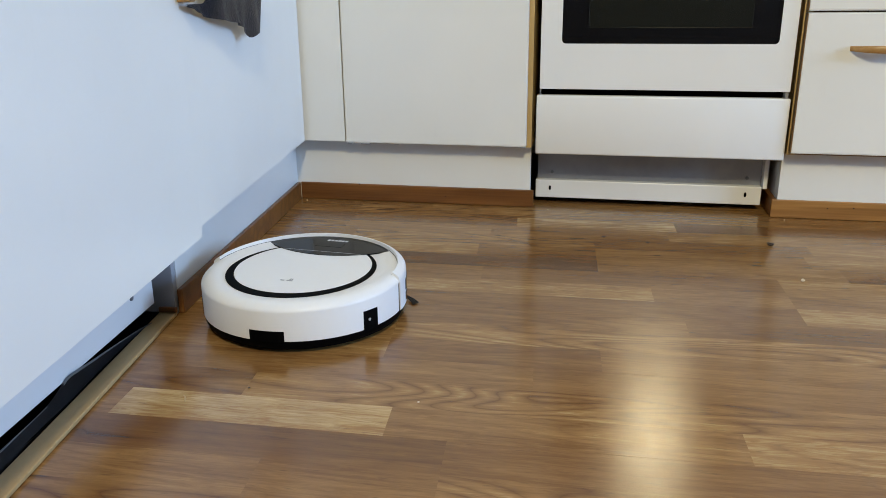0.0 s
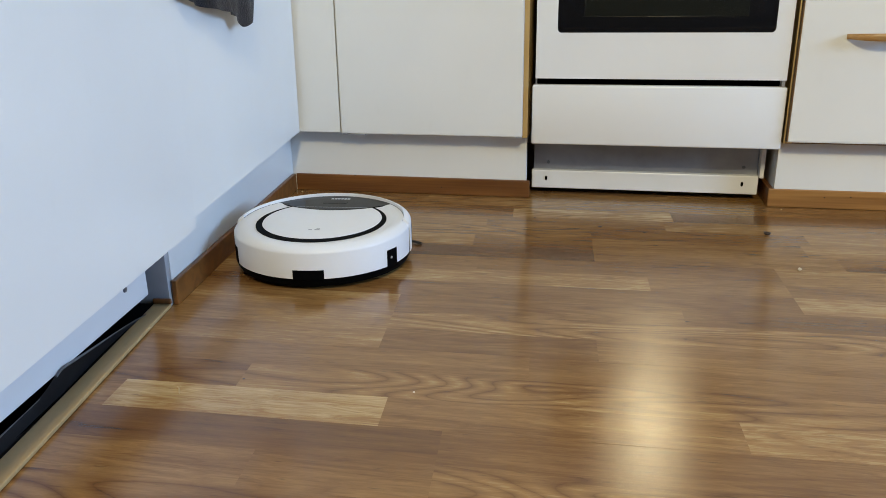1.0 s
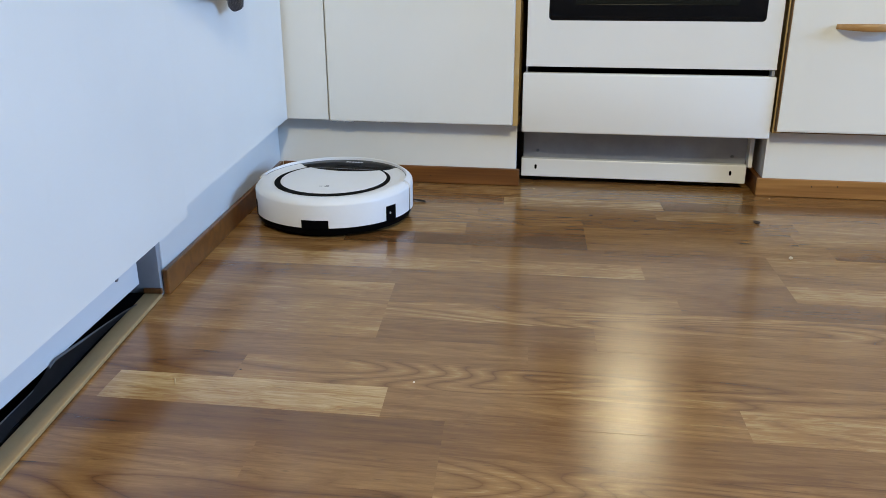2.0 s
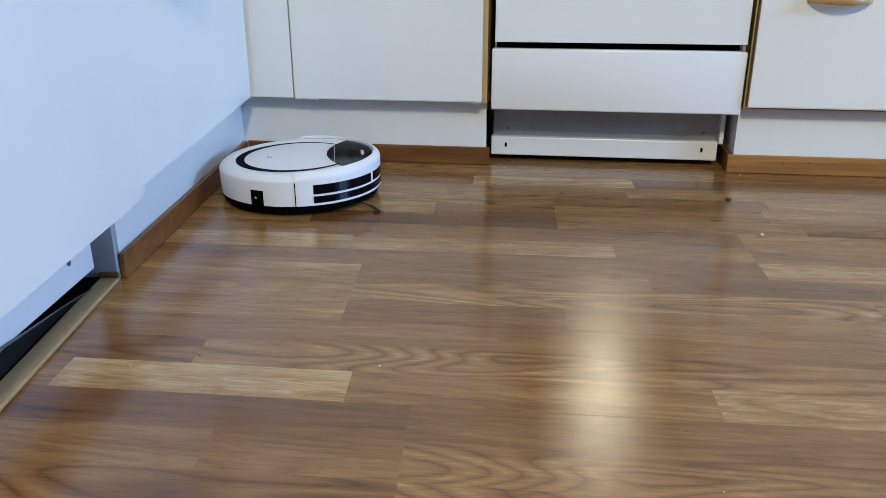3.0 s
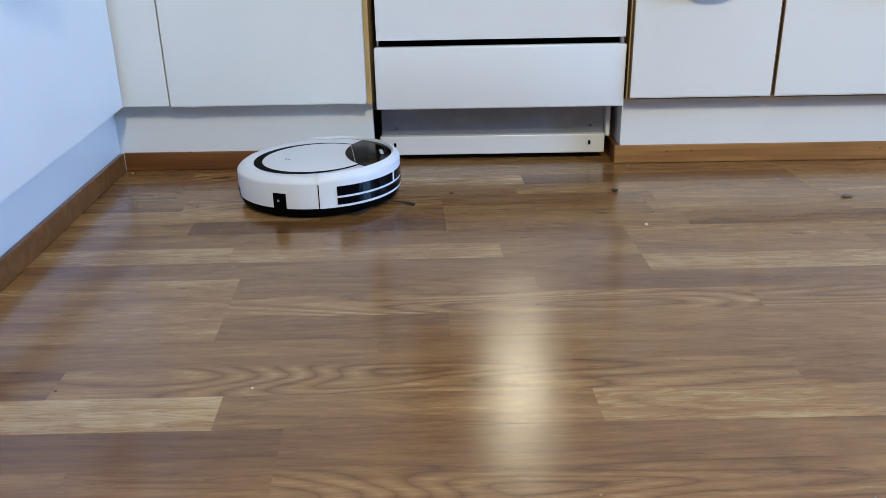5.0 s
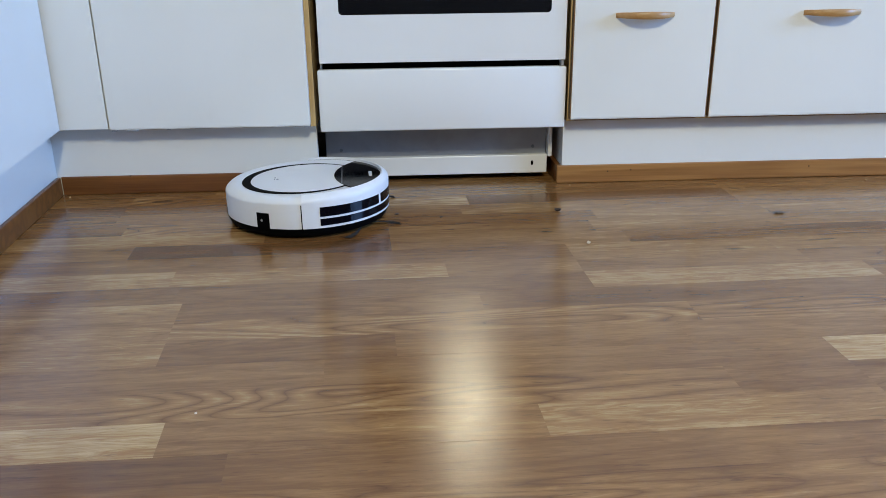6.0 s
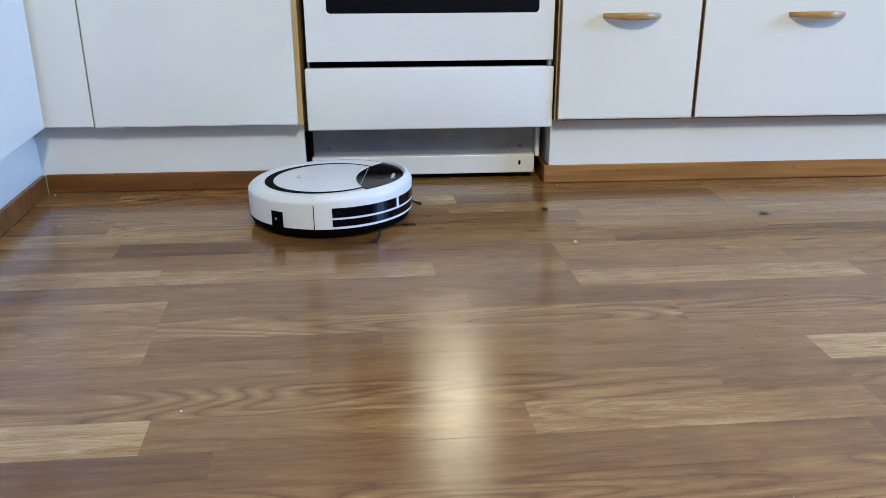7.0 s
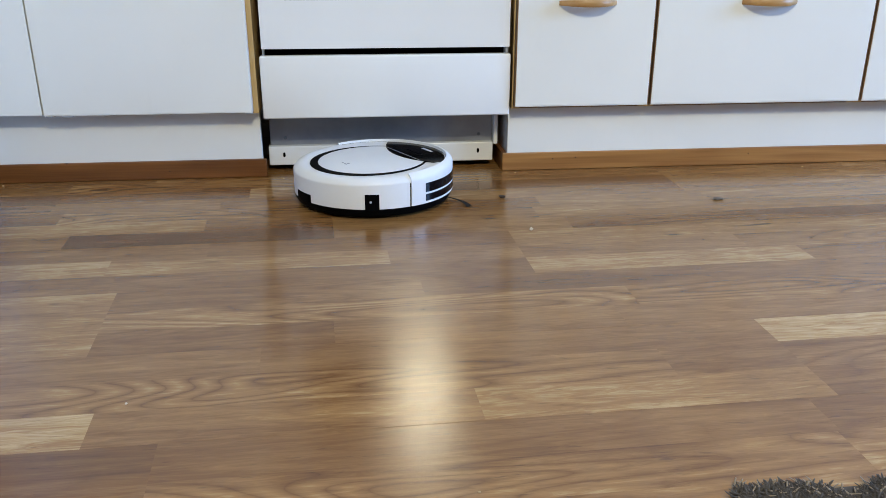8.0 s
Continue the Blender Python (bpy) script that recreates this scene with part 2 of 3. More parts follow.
def thing(name, label, category, m=None, group="", kind=""):
    ob = new(name)
    ob.empty_display_size = 0.1
    if m:
        ob.matrix_basis = m
    return tagged(ob, label, category, group, kind)


def solid(name, bm, material, label="", category="", kind="", smooth=False, m=None, group=""):
    ob = link_mesh(name, bm, material, smooth)
    if m:
        ob.matrix_basis = m
    return tagged(ob, label, category, group, kind)


# ---------------------------------------------------------------- the room's shell
X0, X1, Y0, Y1, TOP = -1.35, 5.2, -6.2, 0.64, 2.5
solid("wall_north", bm_box(X0 - 0.12, X1 + 0.12, Y1, Y1 + 0.12, -0.1, TOP), WALL, kind="structure")
# unseen wall, darkened so that the oven glass mirrors little light
solid("wall_south", bm_box(X0 - 0.12, X1 + 0.12, Y0 - 0.12, Y0, -0.1, TOP), WALL_DARK, kind="structure")
solid("wall_west", bm_box(X0 - 0.12, X0, Y0, Y1, -0.1, TOP), WALL, kind="structure")
east = bm_box(X1, X1 + 0.12, Y0, Y1, -0.1, 0.84)
bm_box(X1, X1 + 0.12, Y0, Y1, 2.16, TOP, bm=east)
bm_box(X1, X1 + 0.12, Y0, -2.36, 0.84, 2.16, bm=east)
bm_box(X1, X1 + 0.12, -0.84, Y1, 0.84, 2.16, bm=east)
solid("wall_east", east, WALL, kind="structure")
solid("ceiling", bm_box(X0 - 0.12, X1 + 0.12, Y0 - 0.12, Y1 + 0.12, TOP, TOP + 0.1), CEILING, kind="structure")

# ---------------------------------------------------------------- back run of cabinets
DOOR_Y = -0.007      # front of doors
PLINTH_Y = 0.036     # front of plinths
SKIRT_Y = 0.030      # front of skirting boards


def edged_front(name, x0, x1, z0, z1, parent, band=EDGE_SHADED, label=""):
    """A white laminated front with a wooden edge band all round."""
    front = part(name, bm_box(x0 + 0.0016, x1 - 0.0016, DOOR_Y, DOOR_Y + 0.018, z0 + 0.0016, z1 - 0.0016, 0.0008), WHITE, parent, label)
    for nm, b in (("edge_band", (x0, x0 + 0.0014, z0, z1)), ("edge_band", (x1 - 0.0014, x1, z0, z1)), ("edge_band", (x0, x1, z0, z0 + 0.0014)), ("edge_band", (x0, x1, z1 - 0.0014, z1))):
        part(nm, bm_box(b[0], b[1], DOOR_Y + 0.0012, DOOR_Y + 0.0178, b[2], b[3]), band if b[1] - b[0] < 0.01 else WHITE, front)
    return front


def bow_handle(x, z, parent):
    """A flat bow handle of pale wood, deeper at its middle, on two pegs."""
    n, half = 22, 0.058
    bm = bmesh.new()
    rows = []
    for i in range(n + 1):
        s = -1 + 2 * i / n
        out = 0.030 * (1 - abs(s) ** 2.4) + 0.002
        th = 0.0068 * (1 - 0.35 * s * s)
        inn = max(out - 0.011, 0.0)
        y_o, y_i = DOOR_Y - out, DOOR_Y - inn
        px = x + half * s
        rows.append([bm.verts.new((px, y, z + dz)) for y, dz in ((y_i, -th), (y_o + 0.002, -th), (y_o, -th + 0.003), (y_o, th - 0.003), (y_o + 0.002, th), (y_i, th))])
    for a, b in zip(rows, rows[1:]):
        for k in range(6):
            bm.faces.new((a[k], a[(k + 1) % 6], b[(k + 1) % 6], b[k]))
    bm.faces.new(rows[0])
    bm.faces.new(list(reversed(rows[-1])))
    return part("handle", bm, HANDLE, parent, "pale varnished wooden bow handle", True)


def carcass(x0, x1, parent, lit_edge=EDGE):
    # the left cabinet's left side is black, which paints the shade in its door seam
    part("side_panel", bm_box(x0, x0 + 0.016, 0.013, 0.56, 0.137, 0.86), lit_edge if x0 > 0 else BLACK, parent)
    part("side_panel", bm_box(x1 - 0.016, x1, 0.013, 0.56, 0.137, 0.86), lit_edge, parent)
    part("bottom_panel", bm_box(x0 + 0.016, x1 - 0.016, 0.015, 0.56, 0.137, 0.153), EDGE_SHADED, parent)
    part("back_panel", bm_box(x0 + 0.016, x1 - 0.016, 0.552, 0.56, 0.153, 0.86), EDGE_SHADED, parent)


cab = thing("base_cabinet", "white laminate base cabinet with one plain door beside the stove", "cabinet")
carcass(-0.418, -0.0095, cab)
door = edged_front("door", -0.4145, -0.0195, 0.1415, 0.855, cab, WHITE, "plain white door with worn wooden edge")
for cx, w, h in ((-0.4065, 0.005, 0.0035), (-0.372, 0.010, 0.004), (-0.300, 0.004, 0.0025), (-0.026, 0.006, 0.003)):
    part("edge_chip", bm_box(cx - w, cx + w, DOOR_Y + 0.002, DOOR_Y + 0.015, 0.1416 - h, 0.1414, 0.0008), GREY, door, "chipped swollen edge")
solid("corner_filler_panel", bm_box(-0.530, -0.4175, DOOR_Y + 0.001, DOOR_Y + 0.018, 0.143, 0.855, 0.0008), WHITE, "narrow white filler panel closing the cabinet corner", "panel")

for x0, x1, name, label in ((0.5035, 0.789, "drawer_cabinet", "narrow white drawer cabinet with bow handles beside the stove"), (0.789, 1.2545, "drawer_cabinet", "wide white drawer cabinet with pale wooden bow handles"), (1.2545, 1.72, "drawer_cabinet", "white drawer cabinet at the end of the run")):
    cab = thing(name, label, "cabinet", group="drawer cabinets along the wall")
    carcass(x0, x1, cab)
    mid = (x0 + x1) / 2
    for z0, z1 in ((0.1435, 0.412), (0.4155, 0.63), (0.634, 0.855)):
        front = edged_front("drawer_front", x0 + 0.0025, x1 - 0.0025, z0, z1, cab)
        bow_handle(mid, z0 + 0.203 if z0 < 0.2 else (z0 + z1) / 2, front)

solid("worktop", bm_box(-0.56, -0.004, -0.02, 0.6, 0.862, 0.9, 0.002), WORKTOP, "grey laminate worktop on the base cabinet", "worktop")
solid("worktop", bm_box(0.502, 1.74, -0.02, 0.6, 0.862, 0.9, 0.002), WORKTOP, "grey laminate worktop on the drawer cabinets", "worktop")

solid("plinth_1", bm_box(-0.60, -0.012, PLINTH_Y, PLINTH_Y + 0.016, 0.0, 0.136, 0.0008), WHITE, kind="structure")
pl = bm_box(0.5015, 1.72, PLINTH_Y, PLINTH_Y + 0.016, 0.0, 0.136, 0.0008)
bm_box(0.5015, 0.5175, PLINTH_Y + 0.0165, 0.5, 0.0, 0.136, 0.0008, bm=pl)
solid("plinth_2", pl, WHITE, kind="structure")
skirt_1 = solid("baseboard_1", bm_box(-0.541, -0.004, SKIRT_Y, PLINTH_Y - 0.0005, 0.0005, 0.039, 0.0018), SKIRT, kind="structure")
bb = bm_box(0.4905, 1.72, SKIRT_Y, PLINTH_Y - 0.0005, 0.0005, 0.0385, 0.0018)
skirt_2 = solid("baseboard_2", bb, SKIRT_LIGHT, kind="structure")
solid("baseboard_3", bm_box(0.4905, 0.501, PLINTH_Y, 0.45, 0.0005, 0.0385, 0.0015), SKIRT, kind="structure")


for parent, spots in ((skirt_1, ((-0.400, 0.0385), (-0.20, 0.018))), (skirt_2, ((0.60, 0.024), (0.65, 0.026), (1.04, 0.025), (1.42, 0.022)))):
    for nx, nz in spots:
        part("nail_head", bm_lathe([(0.0, -0.001), (0.0017, -0.001), (0.0013, 0.0008), (0.0, 0.001)], n=10), DIRT, parent).matrix_basis = pose(nx, SKIRT_Y, nz, 90, 0, 0)


# ---------------------------------------------------------------- stove
def rounded_frame(x0, x1, z0, z1, hx0, hx1, hz0, hz1, r, y0, y1):
    """A front plate with a round-cornered opening."""
    bm = bmesh.new()
    n = 6
    inner = []
    for cx, cz, a in ((hx1 - r, hz1 - r, 0), (hx0 + r, hz1 - r, 90), (hx0 + r, hz0 + r, 180), (hx1 - r, hz0 + r, 270)):
        for i in range(n + 1):
            t = radians(a + 90 * i / n)
            inner.append((cx + r * math.cos(t), cz + r * math.sin(t)))
    outer = []
    corner = ((x1, z1), (x0, z1), (x0, z0), (x1, z0))
    for i in range(len(inner)):
        q, k = divmod(i, n + 1)
        px, pz = inner[i]
        outer.append(corner[q] if k == n // 2 else (px, corner[q][1]) if (k < n // 2) == (q % 2 == 1) else (corner[q][0], pz))
    loops = [[bm.verts.new((x, y, z)) for x, z in pts] for pts, y in ((outer, y0), (inner, y0), (inner, y1), (outer, y1))]
    m = len(inner)
    for a, b in zip(loops, loops[1:] + loops[:1]):
        for i in range(m):
            j = (i + 1) % m
            bm.faces.new((a[i], a[j], b[j], b[i]))
    return bm


stove = thing("stove", "white enamelled kitchen stove with dark oven window and drawer", "stove")
part("side_panel", bm_box(0.004, 0.007, 0.03, 0.585, 0.13, 0.86), ENAMEL, stove)
part("side_panel", bm_box(0.490, 0.493, 0.03, 0.585, 0.13, 0.86), ENAMEL, stove)
part("oven_body", bm_box(0.0075, 0.4895, 0.045, 0.585, 0.137, 0.858), BLACK, stove, "black oven body behind the door")
oven = part("oven_door", rounded_frame(0.006, 0.493, 0.263, 0.74, 0.048, 0.4625, 0.3535, 0.66, 0.008, 0.0, 0.026), ENAMEL, stove, "white oven door with large dark window")
part("window_pane", bm_box(0.0475, 0.463, 0.002, 0.006, 0.353, 0.6605), GLASS_DARK, oven, "glossy black oven glass")
part("inner_window", bm_box(0.10, 0.41, 0.0005, 0.0019, 0.384, 0.63, 0.0004), INTERIOR, oven, "dim grey-green inner window")
part("oven_handle", bm_tube([(0.07, -0.035, 0.70), (0.43, -0.035, 0.70)], 0.009, 12), ENAMEL, oven, smooth=True)
for hx in (0.09, 0.41):
    part("handle_post", bm_box(hx - 0.008, hx + 0.008, -0.036, 0.001, 0.692, 0.708, 0.002), ENAMEL, oven)
drawer = part("storage_drawer", bm_box(0.0, 0.497, 0.0, 0.022, 0.1265, 0.2495, 0.0035, 3), ENAMEL, stove, "white drawer front below the oven", True)
part("drawer_lip", bm_box(0.002, 0.495, 0.022, 0.044, 0.1285, 0.245, 0.001), BLACK, drawer)
for hx in (0.4885,):
    part("hinge_clip", bm_box(hx - 0.003, hx + 0.003, 0.003, 0.02, 0.250, 0.2625, 0.001), METAL, stove, "small steel hinge clip")
kick = part("kick_plate", bm_box(0.0, 0.4765, 0.094, 0.098, 0.044, 0.135, 0.0006), METAL, stove, "recessed grey steel kick plate")
for sx in (0.032, 0.448):
    part("screw", bm_lathe([(0.0, 0.0), (0.0038, 0.0), (0.0034, 0.0018), (0.0, 0.0026)], n=16), SCREW, kick).matrix_basis = pose(sx, 0.0938, 0.068, 90, 0, 0)
base = part("base_rail", bm_box(-0.003, 0.477, 0.076, 0.0935, 0.013, 0.0535, 0.0018), ENAMEL, stove, "white steel rail with slotted holes")
for sx in (0.029, 0.4445):
    part("slot", bm_slab([(sx + 0.0026 * math.cos(a), 0.0036 * math.sin(a) + (0.0016 if math.sin(a) > 0 else -0.0016)) for a in [radians(15 * i) for i in range(24)]], 0, 0.0006), BLACK, base).matrix_basis = Matrix.Translation((0, 0.0757, 0.0355)) @ pose(0, 0, 0, 90, 0, 0)
part("side_bracket", bm_box(0.4775, 0.4862, 0.072, 0.099, 0.05, 0.134, 0.001), ENAMEL, stove, "chipped white corner bracket")
for fx in (0.03, 0.435):
    part("foot", bm_lathe([(0.011, 0.0), (0.012, 0.002), (0.009, 0.006), (0.007, 0.075)], n=16), RUBBER, stove).matrix_basis = Matrix.Translation((fx, 0.125, 0))
for fx in (0.03, 0.435):
    part("foot", bm_lathe([(0.012, 0.0), (0.014, 0.002), (0.010, 0.006), (0.008, 0.075)], n=16), RUBBER, stove).matrix_basis = Matrix.Translation((fx, 0.54, 0))
part("control_panel", bm_box(0.004, 0.493, 0.002, 0.045, 0.745, 0.858, 0.003), ENAMEL, stove)
part("hob", bm_box(0.0, 0.497, -0.002, 0.588, 0.859, 0.902, 0.004), ENAMEL, stove)

# ---------------------------------------------------------------- side run, turned a little from square
TURN_L = pose(-0.541, 0.030, 0, 0, 0, 5.9)      # local x: into the room, local -y: along the run towards the open side


def side(name, bm, material, **tags):
    return solid(name, bm, material, m=TURN_L, **tags)


side("baseboard_4", bm_box(-0.0085, 0.0, -0.690, -0.001, 0.0005, 0.039, 0.0018), SKIRT, kind="structure")
side("plinth_3", bm_box(-0.025, -0.009, -0.6835, 0.03, 0.0, 0.138, 0.0008), WHITE, kind="structure")

corner = thing("corner_cabinet", "white corner base cabinet with a plain sagging door", "cabinet", TURN_L)
bm = bmesh.new()
pts = [(-0.054, 0.1455), (-0.6637, 0.131), (-0.6637, 0.855), (-0.046, 0.855)]
lo = [bm.verts.new((0.012, y, z)) for y, z in pts]
hi = [bm.verts.new((0.030, y, z)) for y, z in pts]
bm.faces.new(lo)
bm.faces.new(list(reversed(hi)))
for i in range(4):
    j = (i + 1) % 4
    bm.faces.new((lo[i], lo[j], hi[j], hi[i]))
part("door", bm, WHITE, corner, "plain white laminate door")
part("body", bm_box(-0.50, 0.0115, -0.672, -0.05, 0.139, 0.855), WHITE, corner)

dish = thing("dishwasher", "white built-in dishwasher with its plinth board removed", "dishwasher", TURN_L)
part("door", bm_box(0.0, 0.0300, -0.608, 0.0001, 0.114, 0.80), WHITE, dish, "plain white dishwasher door").matrix_basis = pose(0, -0.664, 0, 0, 0, 1.3)
part("control_panel", bm_box(0.0, 0.0300, -0.608, -0.0005, 0.803, 0.858, 0.0012), ENAMEL, dish).matrix_basis = pose(0, -0.664, 0, 0, 0, 1.3)
part("tub", bm_box(-0.54, -0.045, -1.268, -0.70, 0.06, 0.855), METAL, dish)
kickp = part("base_plate", bm_box(-0.035, -0.030, -1.27, -0.7200, 0.029, 0.1125, 0.001), ENAMEL, dish, "bluish white metal base plate")
for sy in (-0.786, -1.19):
    part("screw", bm_lathe([(0.0, 0.0), (0.0042, 0.0), (0.0036, 0.002), (0.0, 0.003)], n=16), SCREW, kickp).matrix_basis = pose(-0.0298, sy, 0.063, 0, 90, 0)
part("side_wall", bm_box(-0.30, -0.010, -0.6965, -0.6845, 0.0005, 0.1125, 0.0006), SIDE, dish, "grey metal side beside the open base")
for fy in (-0.76, -1.2):
    part("foot", bm_lathe([(0.016, 0.0), (0.018, 0.003), (0.010, 0.008), (0.010, 0.06)], n=16), RUBBER, dish).matrix_basis = Matrix.Translation((-0.12, fy, 0))
# added black sheet: the shade under the open base, put into colour
part("dark_tray", bm_box(-0.50, -0.0235, -1.268, -0.698, 0.001, 0.0055), BLACK, dish, "black sheet painted as the shade under the dishwasher")
side("side_cabinet", bm_box(-0.54, 0.03, -1.90, -1.276, 0.114, 0.858, 0.001), WHITE, label="white base cabinet beside the dishwasher", category="cabinet")
side("plinth_4", bm_box(-0.06, -0.044, -1.90, -1.276, 0.0, 0.113), WHITE, kind="structure")
side("worktop", bm_box(-0.56, 0.045, -1.90, -0.03, 0.862, 0.9, 0.002), WORKTOP, label="grey laminate worktop over the dishwasher", category="worktop")
trim_bm = bm_box(-0.0265, 0.0, -1.20, 0.0, 0.0005, 0.0060, 0.0012)
solid("floor_trim_strip", trim_bm, STRIP, "flat tan floor trim strip along the dishwasher", "trim", m=TURN_L @ pose(-0.0080, -0.6975, 0, 0, 0, 2.6))

# loose plastic film that curls out of the open base: a smoky sheet with a folded edge, painted pale where it catches
# light
film = thing("plastic_film", "crumpled sheet of plastic film hanging under the dishwasher", "film", TURN_L)


def film_top(d):
    """Height of the film's upper edge at a distance along the run: it rises to a crest and drops to a low tail."""
    if d < 0.235:
        return 0.003 + 0.030 * (d / 0.235) ** 0.8
    return 0.020 + 0.013 * math.exp(-((d - 0.235) / 0.028) ** 2) - 0.012 * (d - 0.235)


bm = bmesh.new()
rows = []
for i in range(61):
    d = 0.46 * i / 60
    left = -0.0365 + 0.045 * d
    rows.append([bm.verts.new((left + (-0.0285 - left) * q + 0.0008 * math.sin(31 * d + 2 * q), -0.722 - d, 0.0012 + (film_top(d) - 0.0012) * q + 0.0004 * math.sin(57 * d + 5 * q))) for q in (0.0, 0.3, 0.6, 0.85, 1.0)])
for p0, p1 in zip(rows, rows[1:]):
    for q in range(4):
        bm.faces.new((p0[q], p0[q + 1], p1[q + 1], p1[q]))
bmesh.ops.solidify(bm, geom=list(bm.faces), thickness=0.0006)
part("sheet", bm, FILM_DARK, film, "smoky dark plastic sheet", True)
for d0, d1, r0, r1 in ((0.02, 0.25, 0.0005, 0.0017), (0.285, 0.40, 0.0004, 0.0010)):
    ds = [d0 + (d1 - d0) * i / 30 for i in range(31)]
    part("folded_edge", bm_tube([(-0.0278 + 0.0008 * math.sin(31 * d + 2), -0.722 - d, film_top(d) - 0.0008) for d in ds], [r0 + (r1 - r0) * math.sin(math.pi * 0.5 * i / 30) ** 3 for i in range(31)], 8), FILM_LIT, film, "folded edge painted pale as if lit", True)


side("wood_offcut", bm_box(-0.034, -0.006, -0.7035, -0.6985, 0.0068, 0.0150, 0.0015), SKIRT, label="small brown wooden offcut on the trim strip's end", category="offcut")


# ---------------------------------------------------------------- towel on the dishwasher
def towel_low(u):
    """Height of the towel's hem along the rail: a slanting hem with a dropped corner."""
    hem = 0.443 - 0.178 * (0.665 - u) - 0.03 * max(0.0, 0.09 - abs(u - 0.57))
    corner = 0.013 * max(0.0, 1 - abs(u - 0.432) / 0.026)
    return hem - corner


def towel_mesh():
    bm = bmesh.new()
    nu, nz = 60, 26
    grid = []
    for i in range(nu + 1):
        s = i / nu
        u = 0.664 - 0.262 * s
        low = towel_low(u - 0.014 * s)
        over = min(1.0, max(0.0, (0.600 - u) / 0.03))
        col = []
        for j in range(nz + 1):
            q = j / nz
            fold = 0.006 * math.sin(15 * s + 1.4 * q) + 0.003 * math.sin(37 * s + 3 * q)
            if q < 0.75:
                z = low + (0.446 + 0.012 * over - low) * q / 0.75
                n = 0.041 + 0.017 * over + (1 - q) * fold
            else:
                w = (q - 0.75) / 0.25 * math.pi
                z = 0.446 + 0.012 * over + 0.011 * math.sin(w) * over
                n = 0.041 + 0.0085 * over + 0.0085 * over * math.cos(w)
            lean = 0.45 * (z - 0.40) * s * s
            col.append(bm.verts.new((n, -u + lean, z)))
        grid.append(col)
    for a, b in zip(grid, grid[1:]):
        for j in range(nz):
            bm.faces.new((a[j], b[j], b[j + 1], a[j + 1]))
    bmesh.ops.solidify(bm, geom=list(bm.faces), thickness=0.005)
    return bm


towel = thing("towel", "dark grey terry towel draped over a wooden rail", "towel", TURN_L)
part("cloth", towel_mesh(), TOWEL, towel, "", True)
rail = thing("towel_rail", "pale wooden towel rail on the white cabinet front", "rail", TURN_L)
part("bar", bm_tube([(0.0495, -0.675, 0.4575), (0.0495, -0.33, 0.4575)], 0.0065, 14), HANDLE, rail, "", True)
for ry in (-0.655, -0.35):
    part("bracket", bm_box(0.0300, 0.0495, ry - 0.009, ry + 0.009, 0.449, 0.466, 0.002), HANDLE, rail)


# ---------------------------------------------------------------- robot vacuum cleaner
robot = thing("robot_vacuum", "round white robot vacuum cleaner with black display and bumper", "robot vacuum")


def arc_box(r0, r1, a0, a1, z0, z1, n=None):
    return bm_lathe([(r0, z0), (r1, z0), (r1, z1), (r0, z1)], a0, a1, n or max(3, int(abs(a1 - a0) / 3)))


def disc_ring(cx_o, r_o, cx_i, r_i, z0, z1, n=96):
    """A flat ring between two circles that need not share a centre."""
    bm = bmesh.new()
    loops = []
    for cx, r, z in ((cx_o, r_o, z0), (cx_o, r_o, z1), (cx_i, r_i, z1), (cx_i, r_i, z0)):
        loops.append([bm.verts.new((cx + r * math.cos(2 * math.pi * i / n), r * math.sin(2 * math.pi * i / n), z)) for i in range(n)])
    for a, b in zip(loops, loops[1:] + loops[:1]):
        for i in range(n):
            j = (i + 1) % n
            bm.faces.new((a[i], a[j], b[j], b[i]))
    return bm


ZT = 0.0730          # top plate
SEAM = 91.6          # half angle of the bumper
round_edge = [(0.1487, 0.0635), (0.1482, 0.0660), (0.1468, 0.0680), (0.1440, 0.0708), (0.1400, 0.0734), (0.1350, 0.0749), (0.1285, 0.0749), (0.1230, 0.0741)]
RISE = 0.02          # slope of the top towards the nose


def raised(bm):
    for v in bm.verts:
        if v.co.z > 0.0605:
            v.co.z += RISE * v.co.x
    return bm


TOP_TILT = Matrix.Translation((0, 0, ZT)) @ pose(0, 0, 0, 0, -math.degrees(math.atan(RISE)), 0) @ Matrix.Translation((0, 0, -ZT))
shell = part("shell", raised(bm_lathe([(0.0, 0.0205), (0.1485, 0.0205)] + round_edge + [(0.1180, ZT), (0.0, ZT)], n=128)), SHELL, robot, "satin white plastic shell", True)
part("chassis", bm_lathe([(0.0, 0.004), (0.137, 0.004), (0.1440, 0.0075), (0.1472, 0.0135), (0.1476, 0.0203), (0.0, 0.0203)], n=96), CHASSIS, robot, "black underside", True)
bumper_profile = [(0.1488, 0.0210), (0.1505, 0.0210), (0.1505, 0.0640), (0.1500, 0.0665), (0.1485, 0.0690), (0.1455, 0.0722), (0.1410, 0.0750), (0.1390, 0.0759), (0.1380, 0.0754), (0.1378, 0.0705), (0.1440, 0.0670), (0.1488, 0.0620)]
bumper_bm = raised(bm_lathe(bumper_profile, -SEAM, SEAM, 72))
for v in bumper_bm.verts:      # the rim rises towards the nose
    if v.co.z > 0.0665:
        v.co.z += 0.0020 * max(0.0, v.co.x / 0.14) ** 0.45 + 0.0024
bumper = part("bumper", bumper_bm, SHELL, robot, "white front bumper with dark sensor windows", True)
